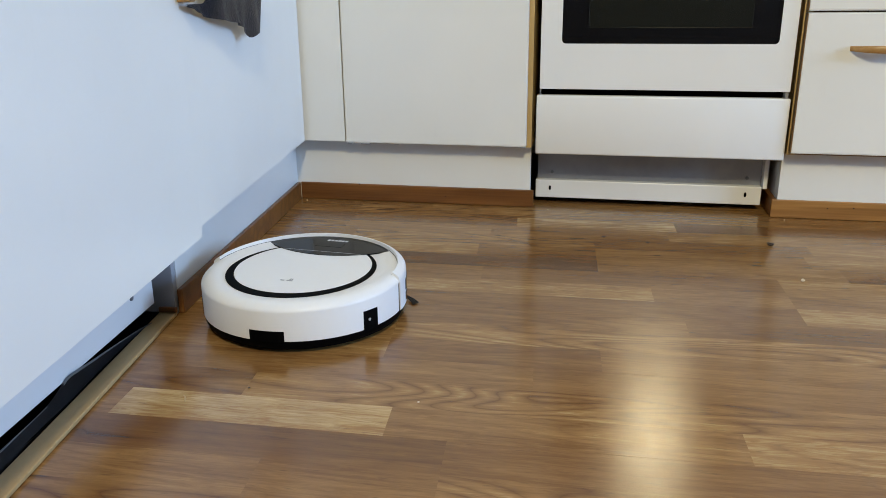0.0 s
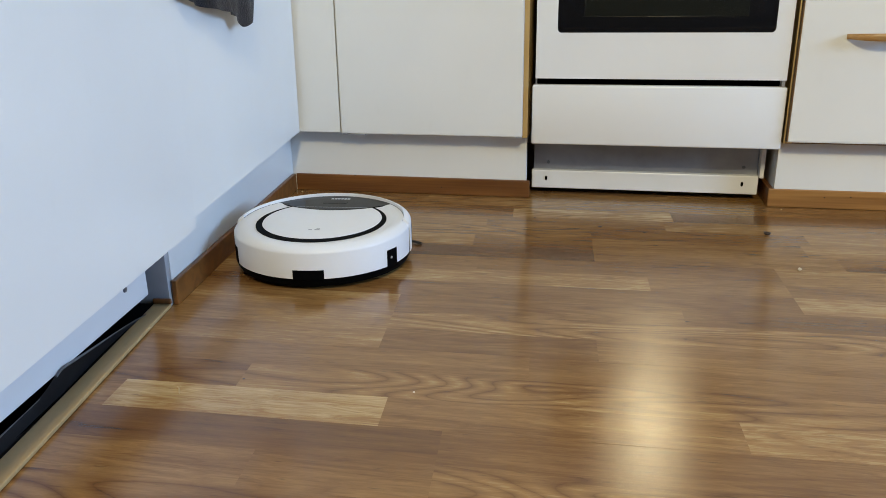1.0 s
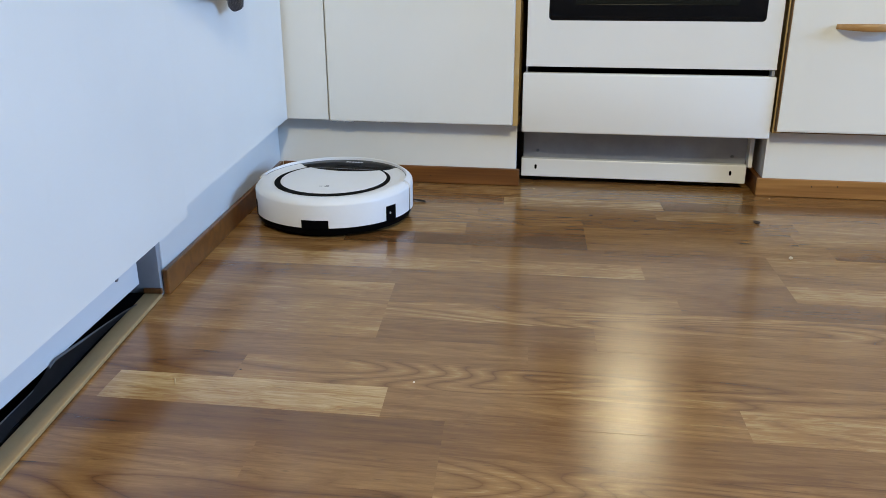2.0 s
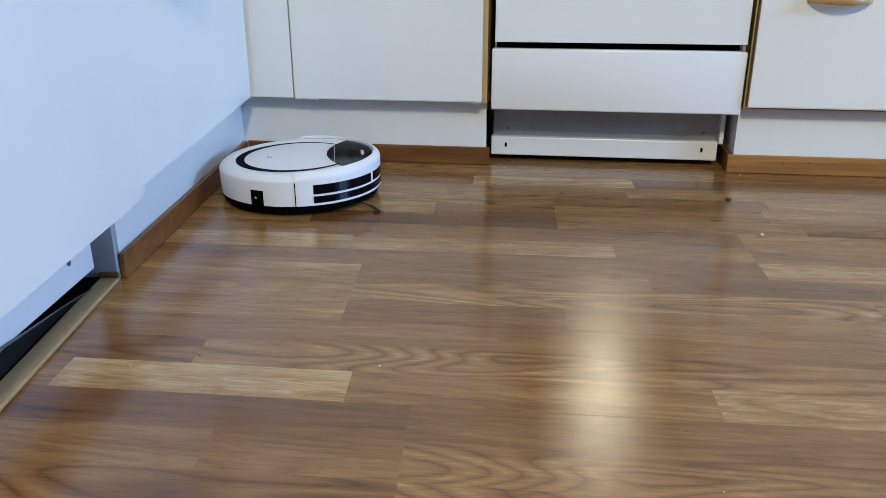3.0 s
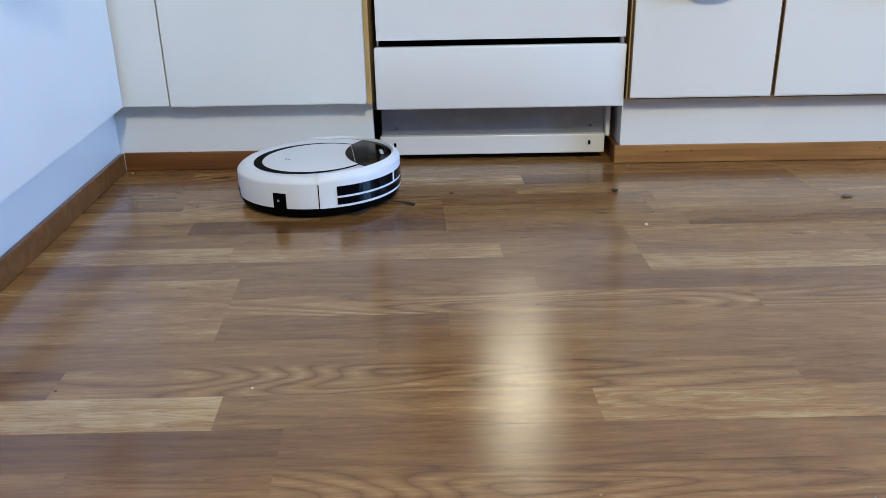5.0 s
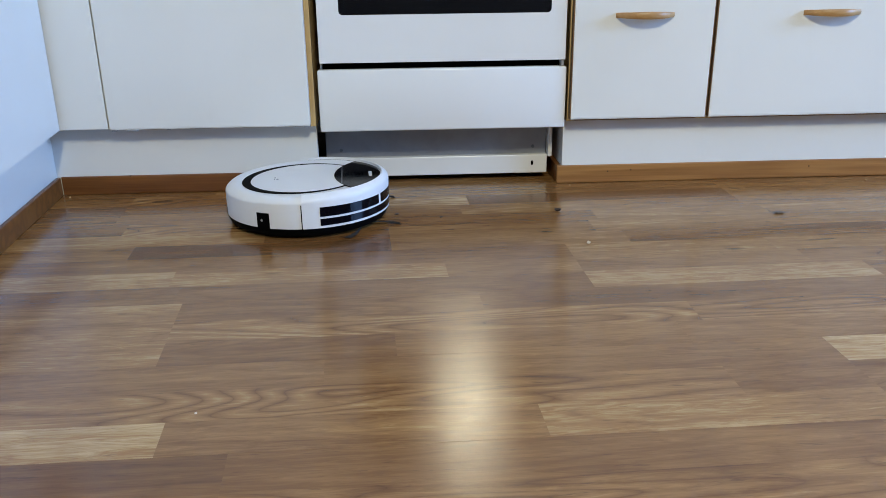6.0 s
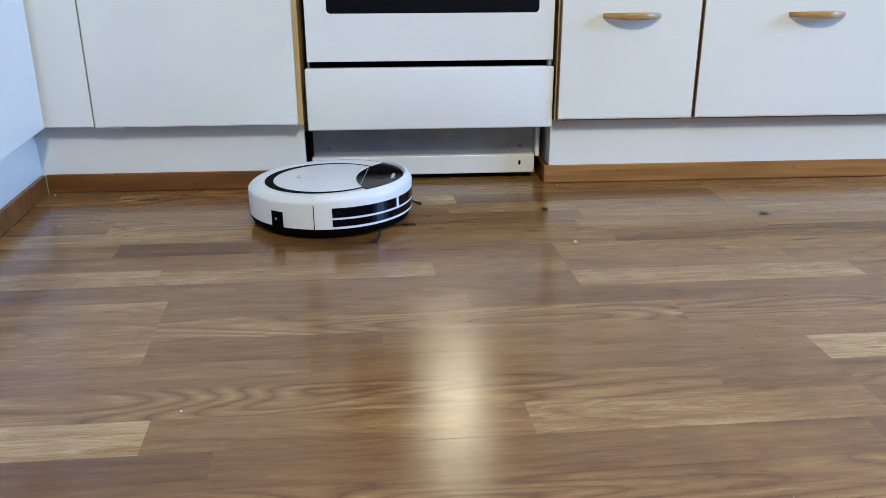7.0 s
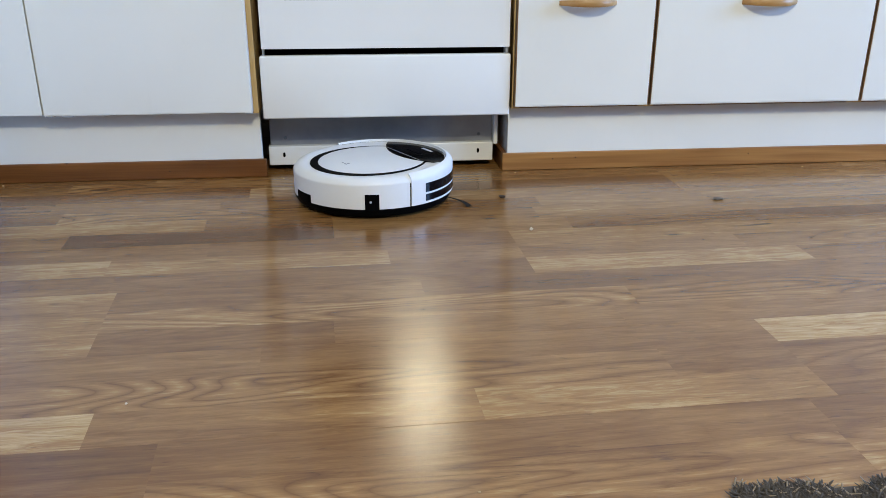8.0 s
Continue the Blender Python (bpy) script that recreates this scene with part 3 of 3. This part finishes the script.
for s in (-1, 1):
    part("seam", arc_box(0.1470, 0.1490, s * SEAM + s * 0.40 - 0.34, s * SEAM + s * 0.40 + 0.34, 0.0206, 0.0628, 3), CHASSIS, robot)
part("groove", raised(arc_box(0.1371, 0.1377, -SEAM, SEAM, 0.0700, 0.0746, 60)), CHASSIS, robot, "thin dark gap behind the bumper")
for a0, a1 in ((-80, -31.5), (-28.5, 28.5), (31.5, 80)):
    part("sensor_window", arc_box(0.1490, 0.1513, a0, a1, 0.0415, 0.0580), GLOSS, bumper, "glossy black sensor window")
part("sensor_window", arc_box(0.1490, 0.1513, -80, 80, 0.0255, 0.0375), GLOSS, bumper, "narrow black sensor window")
part("rear_notch", arc_box(0.1470, 0.1490, 174.5, 193.5, 0.0190, 0.0350), CHASSIS, robot, "black rear recess")
for a in (241.1, 118.9):
    port = part("charging_port" if a > 180 else "side_recess", arc_box(0.1470, 0.1491, a - 4.8, a + 4.8, 0.0190, 0.0475), CHASSIS, robot, "black recess with a round socket" if a > 180 else "")
    if a > 180:
        jack = part("socket", bm_lathe([(0.0, 0.0), (0.0022, 0.0), (0.0019, 0.0009), (0.0, 0.0009)], n=16), GREY, port)
        jack.matrix_basis = pose(0.1491 * math.cos(radians(a - 1)), 0.1491 * math.sin(radians(a - 1)), 0.034, 0, 90, a)
part("ring", disc_ring(-0.0085, 0.1098, -0.0020, 0.1010, ZT + 0.0002, ZT + 0.0009), CHASSIS, robot, "black trim ring that thins towards the front").matrix_basis = TOP_TILT
lid = part("lid", bm_lathe([(0.0, ZT + 0.0002), (0.1008, ZT + 0.0002), (0.1004, ZT + 0.0012), (0.0, ZT + 0.0016)], n=96), LID, robot, "smooth white dust box lid", True)
lid.matrix_basis = TOP_TILT @ Matrix.Translation((-0.0020, 0, 0))
# smoked display cover: an outer arc and an inner arc that meet at two tips
tip = radians(48.7)
outer_arc = [(0.1355 * math.cos(tip * (2 * i / 40 - 1)), 0.1355 * math.sin(tip * (2 * i / 40 - 1))) for i in range(41)]
tx, ty = outer_arc[-1]
sag = tx - 0.050
rad = (ty * ty + sag * sag) / (2 * sag)
ccx = 0.050 + rad
half = math.asin(ty / rad)
inner_arc = [(ccx - rad * math.cos(half * (1 - 2 * i / 32)), rad * math.sin(half * (1 - 2 * i / 32))) for i in range(1, 32)]
cover = part("display_cover", bm_slab(outer_arc + inner_arc, ZT + 0.0003, ZT + 0.0022), LENS, robot, "smoked black display cover")
cover.matrix_basis = TOP_TILT
line = [(0.0640, -0.0640), (0.0640, 0.0640)]
part("cover_seam", bm_slab(line + [(x + 0.0009, y) for x, y in reversed(line)], ZT + 0.0021, ZT + 0.0025), GREY, cover)
part("display", bm_slab([(0.088, -0.022), (0.104, -0.022), (0.104, 0.022), (0.088, 0.022)], ZT + 0.0021, ZT + 0.00245), GLOSS, cover, "unlit display")
for i in range(6):
    y = -0.0200 + 0.0060 * i
    part("logo_bar", bm_slab([(0.1140, y - 0.0023), (0.1200, y - 0.0023), (0.1200, y + 0.0023), (0.1140, y + 0.0023)], ZT + 0.0021, ZT + 0.0025), PRINT, cover)
for x0, y0, w, h in ((-0.0715, -0.009, 0.0022, 0.0085), (-0.0670, -0.0045, 0.004, 0.0016), (-0.0670, -0.0075, 0.004, 0.0016), (-0.0715, 0.0035, 0.0022, 0.006)):
    part("print_mark", bm_slab([(x0 + 0.013, y0), (x0 + 0.013 + w, y0), (x0 + 0.013 + w, y0 + h), (x0 + 0.013, y0 + h)], ZT + 0.0015, ZT + 0.0020), GREY, lid)
for wy in (-0.105, 0.105):
    wheel = part("wheel", bm_lathe([(0.0, -0.009), (0.026, -0.009), (0.0275, -0.007), (0.0275, 0.007), (0.026, 0.009), (0.0, 0.009)], n=28), RUBBER, robot, "", True)
    wheel.matrix_basis = Matrix.Translation((-0.005, wy, 0.0275)) @ pose(0, 0, 0, 90, 0, 0)
part("front_castor", bm_lathe([(0.0, -0.006), (0.012, -0.006), (0.012, 0.006), (0.0, 0.006)], n=20), RUBBER, robot).matrix_basis = Matrix.Translation((0.115, 0, 0.012)) @ pose(0, 0, 0, 90, 0, 0)
BRUSHES = []
for side_y in (-1, 1):
    brush = part("side_brush", bm_lathe([(0.0, -0.003), (0.010, -0.003), (0.012, 0.0), (0.008, 0.004), (0.0, 0.004)], n=20), CHASSIS, robot, "spinning side brush")
    brush.matrix_basis = Matrix.Translation((0.098, side_y * 0.088, 0.009))
    for k in range(3):
        a = radians(120 * k)
        bm = bmesh.new()
        for s in range(7):
            d = (s - 3) * 0.018
            pts = []
            for i in range(6):
                r = 0.010 + 0.058 * i / 5
                bend = d * (0.4 + 0.25 * i) - 0.05 * i * i / 5
                pts.append((r * math.cos(a + bend), r * math.sin(a + bend), -0.0015 - 0.0055 * (i / 5) ** 1.5))
            bm_tube(pts, 0.0007, 5, bm)
        part("bristle_tuft", bm, BRISTLE, brush)
    BRUSHES.append((brush, side_y))


# ---------------------------------------------------------------- crumbs, chips and specks on the floor
def lump(name, x, y, size, material, label, seed, flat=0.7, long=1.0, turn=0):
    rng = random.Random(seed)
    bm = bmesh.new()
    bmesh.ops.create_icosphere(bm, subdivisions=2, radius=1)
    off = Vector((rng.uniform(0, 50), rng.uniform(0, 50), rng.uniform(0, 50)))
    for v in bm.verts:
        v.co *= 0.75 + 0.5 * noise.noise(v.co * 1.6 + off)
        v.co = Vector((v.co.x * size * long, v.co.y * size, max(v.co.z, -0.75) * size * flat))
    low = min(v.co.z for v in bm.verts)
    for v in bm.verts:
        v.co.z -= low
    return solid(name, bm, material, label, name.replace("_", " "), smooth=True, m=pose(x, y, 0.0002, 0, 0, turn), group="debris on the floor")


lump("bread_crumb", 0.471, -0.360, 0.0043, CRUMB_PALE, "pale bread crumb lying on the laminate floor", 1)
lump("bread_crumb", -0.062, -0.859, 0.0019, CRUMB_PALE, "pale bread crumb lying on the laminate floor", 2, 0.6)
lump("bread_crumb", -0.520, 0.008, 0.0031, CRUMB, "pale crumb in the corner by the baseboard", 3)
lump("bread_crumb", 0.515, 0.010, 0.0023, CRUMB, "small pale crumb in front of the baseboard", 4)
lump("bread_crumb", 1.15, -0.005, 0.0023, CRUMB, "small pale crumb in front of the baseboard", 14)
lump("bread_crumb", 0.28, -1.04, 0.0016, CRUMB, "tiny pale crumb on the laminate floor", 15)
lump("bread_crumb", 0.03, 0.012, 0.0023, CRUMB, "small crumb in front of the stove", 16)
lump("dirt_speck", 0.455, -0.169, 0.0056, DIRT, "dark dried leaf speck lying on the laminate floor", 5, 0.7, 1.5, -40)
lump("dirt_speck", 0.150, -0.165, 0.0045, DIRT, "dark speck of dirt on the laminate floor", 6, 0.3, 1.4, 20)
lump("dirt_speck", 0.232, -0.190, 0.0040, DIRT, "dark speck of dirt on the laminate floor", 7, 0.3, 1.2, 50)
lump("dirt_speck", 0.02, -0.12, 0.0030, DIRT, "small dark speck on the laminate floor", 17, 0.3)
lump("dust_ball", 0.862, -0.220, 0.0080, DUST, "small grey-brown dust ball on the floor", 8, 0.3, 1.7, 5)
lump("dirt_speck", -0.275, -0.860, 0.0020, DIRT, "small dark speck on the laminate floor", 9, 0.3)
lump("dirt_speck", -0.43, -1.03, 0.0030, DIRT, "small dark speck on the laminate floor", 18, 0.3)
solid("straw_chip", bm_tube([(-0.007, -0.003, 0.0012), (-0.002, 0.001, 0.0014), (0.003, 0.004, 0.0014), (0.007, 0.009, 0.0010)], [0.0006, 0.0010, 0.0010, 0.0005], 7), CRUMB, "short bent straw chip lying on the floor", "chip", smooth=True, m=pose(-0.337, -0.900, 0, 0, 0, 84), group="debris on the floor")

# ---------------------------------------------------------------- shaggy rug at the open side of the kitchen
rug = thing("rug", "dark grey-brown shaggy rug with a beige fringe on the floor", "rug")
RX0, RX1, RY0, RY1 = 0.497, 1.55, -1.95, -1.060
part("backing", bm_box(RX0 + 0.01, RX1, RY0, RY1 - 0.008, 0.0006, 0.003, 0.001), PILE, rug)
rng = random.Random(11)


def yarn(count, x_rng, y_rng, height, lean, width):
    """Soft bent tufts of yarn: each one a ring, a wider ring that leans over, and a round tip."""
    vs, fs = [], []
    for _ in range(count):
        x, y = rng.uniform(*x_rng), rng.uniform(*y_rng)
        y -= 0.022 * (0.5 + 0.5 * math.sin(x * 41 + 1.6)) * (0.6 + 0.4 * math.sin(x * 97)) * (1 if y > RY1 - 0.06 else 0)
        h, w = height * rng.uniform(0.6, 1.2), width * rng.uniform(0.7, 1.3)
        lx, ly = lean * rng.uniform(-1, 1), lean * rng.uniform(-0.6, 1)
        i = len(vs)
        for z, r, f in ((0.001, 1.0, 0.0), (0.6 * h, 0.95, 0.5), (0.92 * h, 0.55, 0.9)):
            for k in range(5):
                vs.append((x + lx * f + w * r * math.cos(1.2566 * k), y + ly * f + w * r * math.sin(1.2566 * k), z))
        vs.append((x + lx, y + ly, h))
        for s in (0, 5):
            fs += [(i + s + k, i + s + (k + 1) % 5, i + s + 5 + (k + 1) % 5, i + s + 5 + k) for k in range(5)]
        fs += [(i + 10 + k, i + 10 + (k + 1) % 5, i + 15) for k in range(5)]
    me = bpy.data.meshes.new("pile")
    me.from_pydata(vs, [], fs)
    for p in me.polygons:
        p.use_smooth = True
    return me


for nm, me, mat in (("shag_surface", yarn(26000, (RX0, RX0 + 0.62), (RY1 - 0.12, RY1), 0.0055, 0.010, 0.0012), PILE), ("fringe", yarn(420, (RX0, RX0 + 0.62), (RY1 - 0.016, RY1 + 0.004), 0.006, 0.012, 0.0011), FRINGE)):
    me.materials.append(mat)
    ob = new(nm, me)
    ob.parent = rug
    ob["kind"] = "stuff"

# ---------------------------------------------------------------- floor: strips of laminate on a screed
floor = solid("floor", bm_box(X0 - 0.12, X1 + 0.12, Y0 - 0.12, Y1 + 0.12, -0.1, -0.0085), EDGE_SHADED, kind="structure")
ROW, FIRST = 0.0629, -0.3054
LAY = pose(0, 0, 0, 0, 0, 1.35)      # the boards lie a little askew to the cabinets
# ends of the three-strip boards by band, joints of single strips and tones (brightness, grain) that stand out, by row
BOARD = 1.2
ENDS = {-1: 0.130, 0: 0.424, 1: -0.158, 2: 0.663, 3: -0.031}
JOINTS = {-1: (-0.086,), 0: (-0.30,), 1: (-0.06,), 2: (-0.20, 0.216), 3: (-0.182,), 4: (0.256,), 5: (0.537,), 6: (0.13, 0.50), 7: (0.05,),
          8: (-0.30, 0.51), 9: (-0.44, -0.112, 0.28), 10: (0.624,), 11: (-0.22, 0.62), 12: (0.70,)}
STRIPS = {(-1, -0.086): (0.44, 0.2), (-1, 0.130): (0.46, 0.2), (0, -0.30): (0.24, 0.3), (0, 0.130): (0.52, 0.2), (1, -0.06): (0.42, 0.2), (1, 0.424): (0.54, 0.2),
          (2, -0.20): (0.62, 0.15), (2, 0.216): (0.50, 0.15), (2, 0.424): (0.54, 0.2), (3, -0.182): (0.38, 0.3), (3, 0.424): (0.66, 0.15),
          (4, -0.158): (0.44, 0.4), (4, 0.256): (0.40, 0.2), (5, -0.158): (0.52, 1.0), (5, 0.537): (0.52, 1.0),
          (6, -0.158): (0.36, 0.3), (6, 0.13): (0.46, 0.2), (6, 0.50): (0.46, 0.2), (7, 0.05): (0.44, 0.15), (7, 0.663): (0.70, 0.15),
          (8, -0.30): (0.50, 1.0), (8, 0.51): (0.48, 0.15), (8, 0.663): (0.46, 0.6), (9, -0.44): (0.70, 0.2), (9, -0.112): (0.53, 0.3),
          (9, 0.28): (0.60, 0.3), (9, 0.663): (0.42, 0.5), (10, -0.031): (0.38, 0.2), (10, 0.624): (0.42, 0.2), (11, -0.22): (0.46, 0.3),
          (11, -0.031): (0.50, 0.8), (11, 0.62): (0.52, 1.0), (12, -0.031): (0.54, 1.0), (12, 0.70): (0.56, 0.8)}
LEFT_OF = {-1: (0.60, 0.2), 0: (0.50, 0.2), 2: (0.60, 0.15), 3: (0.44, 0.2), 4: (0.56, 0.3), 5: (0.56, 0.4), 6: (0.57, 0.2), 7: (0.44, 0.2), 8: (0.41, 0.8), 10: (0.31, 0.2), 11: (0.48, 0.3), 12: (0.38, 1.0)}
rng = random.Random(5)


def slant(u):
    """How far the end cuts run off square, by place along the boards."""
    return min(0.06, max(-0.02, 0.045 - 0.09 * u))


def strip_mesh(u0, u1, ly, lo=0.0, hi=0.0, bm=None, at=(0, 0)):
    """One strip; lo and hi: the chamfers of its two long edges."""
    bm = bm or bmesh.new()
    hx, hy = (u1 - u0) / 2, ly / 2
    rings = []
    for f, z in ((0, -0.008), (0, -0.0002), (1, 0.0)):
        ring = []
        for sx, sy in ((-1, -1), (1, -1), (1, 1), (-1, 1)):
            cut = hi if sy > 0 else lo
            ring.append(bm.verts.new((at[0] + sx * hx - slant(u0 if sx < 0 else u1) * sy * hy, at[1] + sy * hy - sy * f * cut, z - 0.0003 * (1 - f) * (cut > 0.0001))))
        rings.append(ring)
    for a, b in zip(rings, rings[1:]):
        for k in range(4):
            bm.faces.new((a[k], a[(k + 1) % 4], b[(k + 1) % 4], b[k]))
    bm.faces.new(rings[-1])
    bm.faces.new(list(reversed(rings[0])))
    return bm


rest = bmesh.new()
for band in range(-6, 33):
    end = ENDS.get(band, rng.uniform(-0.6, 0.6))
    ends = [end + BOARD * n for n in range(-6, 7) if X0 + 0.1 < end + BOARD * n < X1 - 0.1]
    for k in range(3 * band + 1, 3 * band + 4):
        v = FIRST - ROW * (k + 0.5)
        off = (k - 3 * band - 2) * ROW
        known = list(JOINTS.get(k, ()))
        xs = sorted(set(ends + known + [X0 - 0.06, X1 + 0.06]))
        full = [xs[0]]
        for nxt in xs[1:]:
            while nxt - full[-1] > (0.84 if known else 0.62):
                full.append(full[-1] + min(rng.uniform(0.30, 0.46), nxt - full[-1] - 0.2))
            full.append(nxt)
        for a, b in zip(full, full[1:]):
            u0, u1 = a + slant(a) * off, b + slant(b) * off
            near = -7 <= k <= 20 and b > -0.66 and a < 1.75
            tone = (min(0.66, max(0.3, rng.gauss(0.50, 0.06))), rng.choice((0.1, 0.2, 0.3, 0.5, 0.9)))
            tone = STRIPS.get((k, round(a, 3)), LEFT_OF.get(k, tone) if a < -0.2 and b < 0.2 else tone)
            if near:
                ob = part("laminate_strip", strip_mesh(u0, u1, ROW, 0.00016 if k % 3 == 0 else 0.0, 0.00016 if k % 3 == 1 else 0.0), LAMINATE, floor)
                ob.matrix_basis = LAY @ Matrix.Translation(((u0 + u1) / 2, v, 0))
                ob.color = (tone[0], tone[1], 0, 1)
            elif Y0 - 0.06 < v + 0.0236 * u0 < Y1 + 0.06:
                strip_mesh(u0, u1, ROW, bm=rest, at=((u0 + u1) / 2, v))
far = part("laminate_strips", rest, LAMINATE, floor)
far.matrix_basis = LAY
far["kind"] = "stuff"
far.color = (0.40, 0.5, 0, 1)

# ---------------------------------------------------------------- what moves
# seconds, x, y, heading in degrees
ROBOT = [
    (0, -0.2877, -0.6205, 85.5), (0.5, -0.2996, -0.5266, 94.8), (1.0, -0.3175, -0.4266, 95.0), (1.2, -0.3249, -0.3902, 93.4), (1.75, -0.3369, -0.2852, 91.0),
    (2.05, -0.3414, -0.2286, 88.0), (2.3, -0.3428, -0.2192, 81.0), (2.5, -0.3432, -0.2178, 62.6), (2.7, -0.3443, -0.2105, 46.5), (2.9, -0.3434, -0.2153, 24.5),
    (3.0, -0.3434, -0.2191, 14.8), (3.2, -0.3435, -0.2239, -2.8), (3.5, -0.3316, -0.2275, -8.6), (4.0, -0.2618, -0.2208, 15.1), (4.5, -0.177, -0.1918, 27.1),
    (5.0, -0.0962, -0.1608, 10.3), (5.2, -0.0664, -0.1569, 6.7), (6.3, -0.0124, -0.1543, 0.1), (6.5, -0.0096, -0.1564, -9.8), (7.0, 0.0521, -0.1687, -5.3),
    (7.5, 0.1257, -0.1581, 17.6), (8.0, 0.2124, -0.1344, 26.6),
]


def motions():
    walk(robot, [(t, pose(x, y, 0.0, 0, 0, h)) for t, x, y, h in ROBOT])
    for brush, s in BRUSHES:
        walk(brush, [(i * 0.1, pose(0.098, s * 0.088, 0.009, 0, 0, s * 70 * i + 20)) for i in range(81)])


motions()
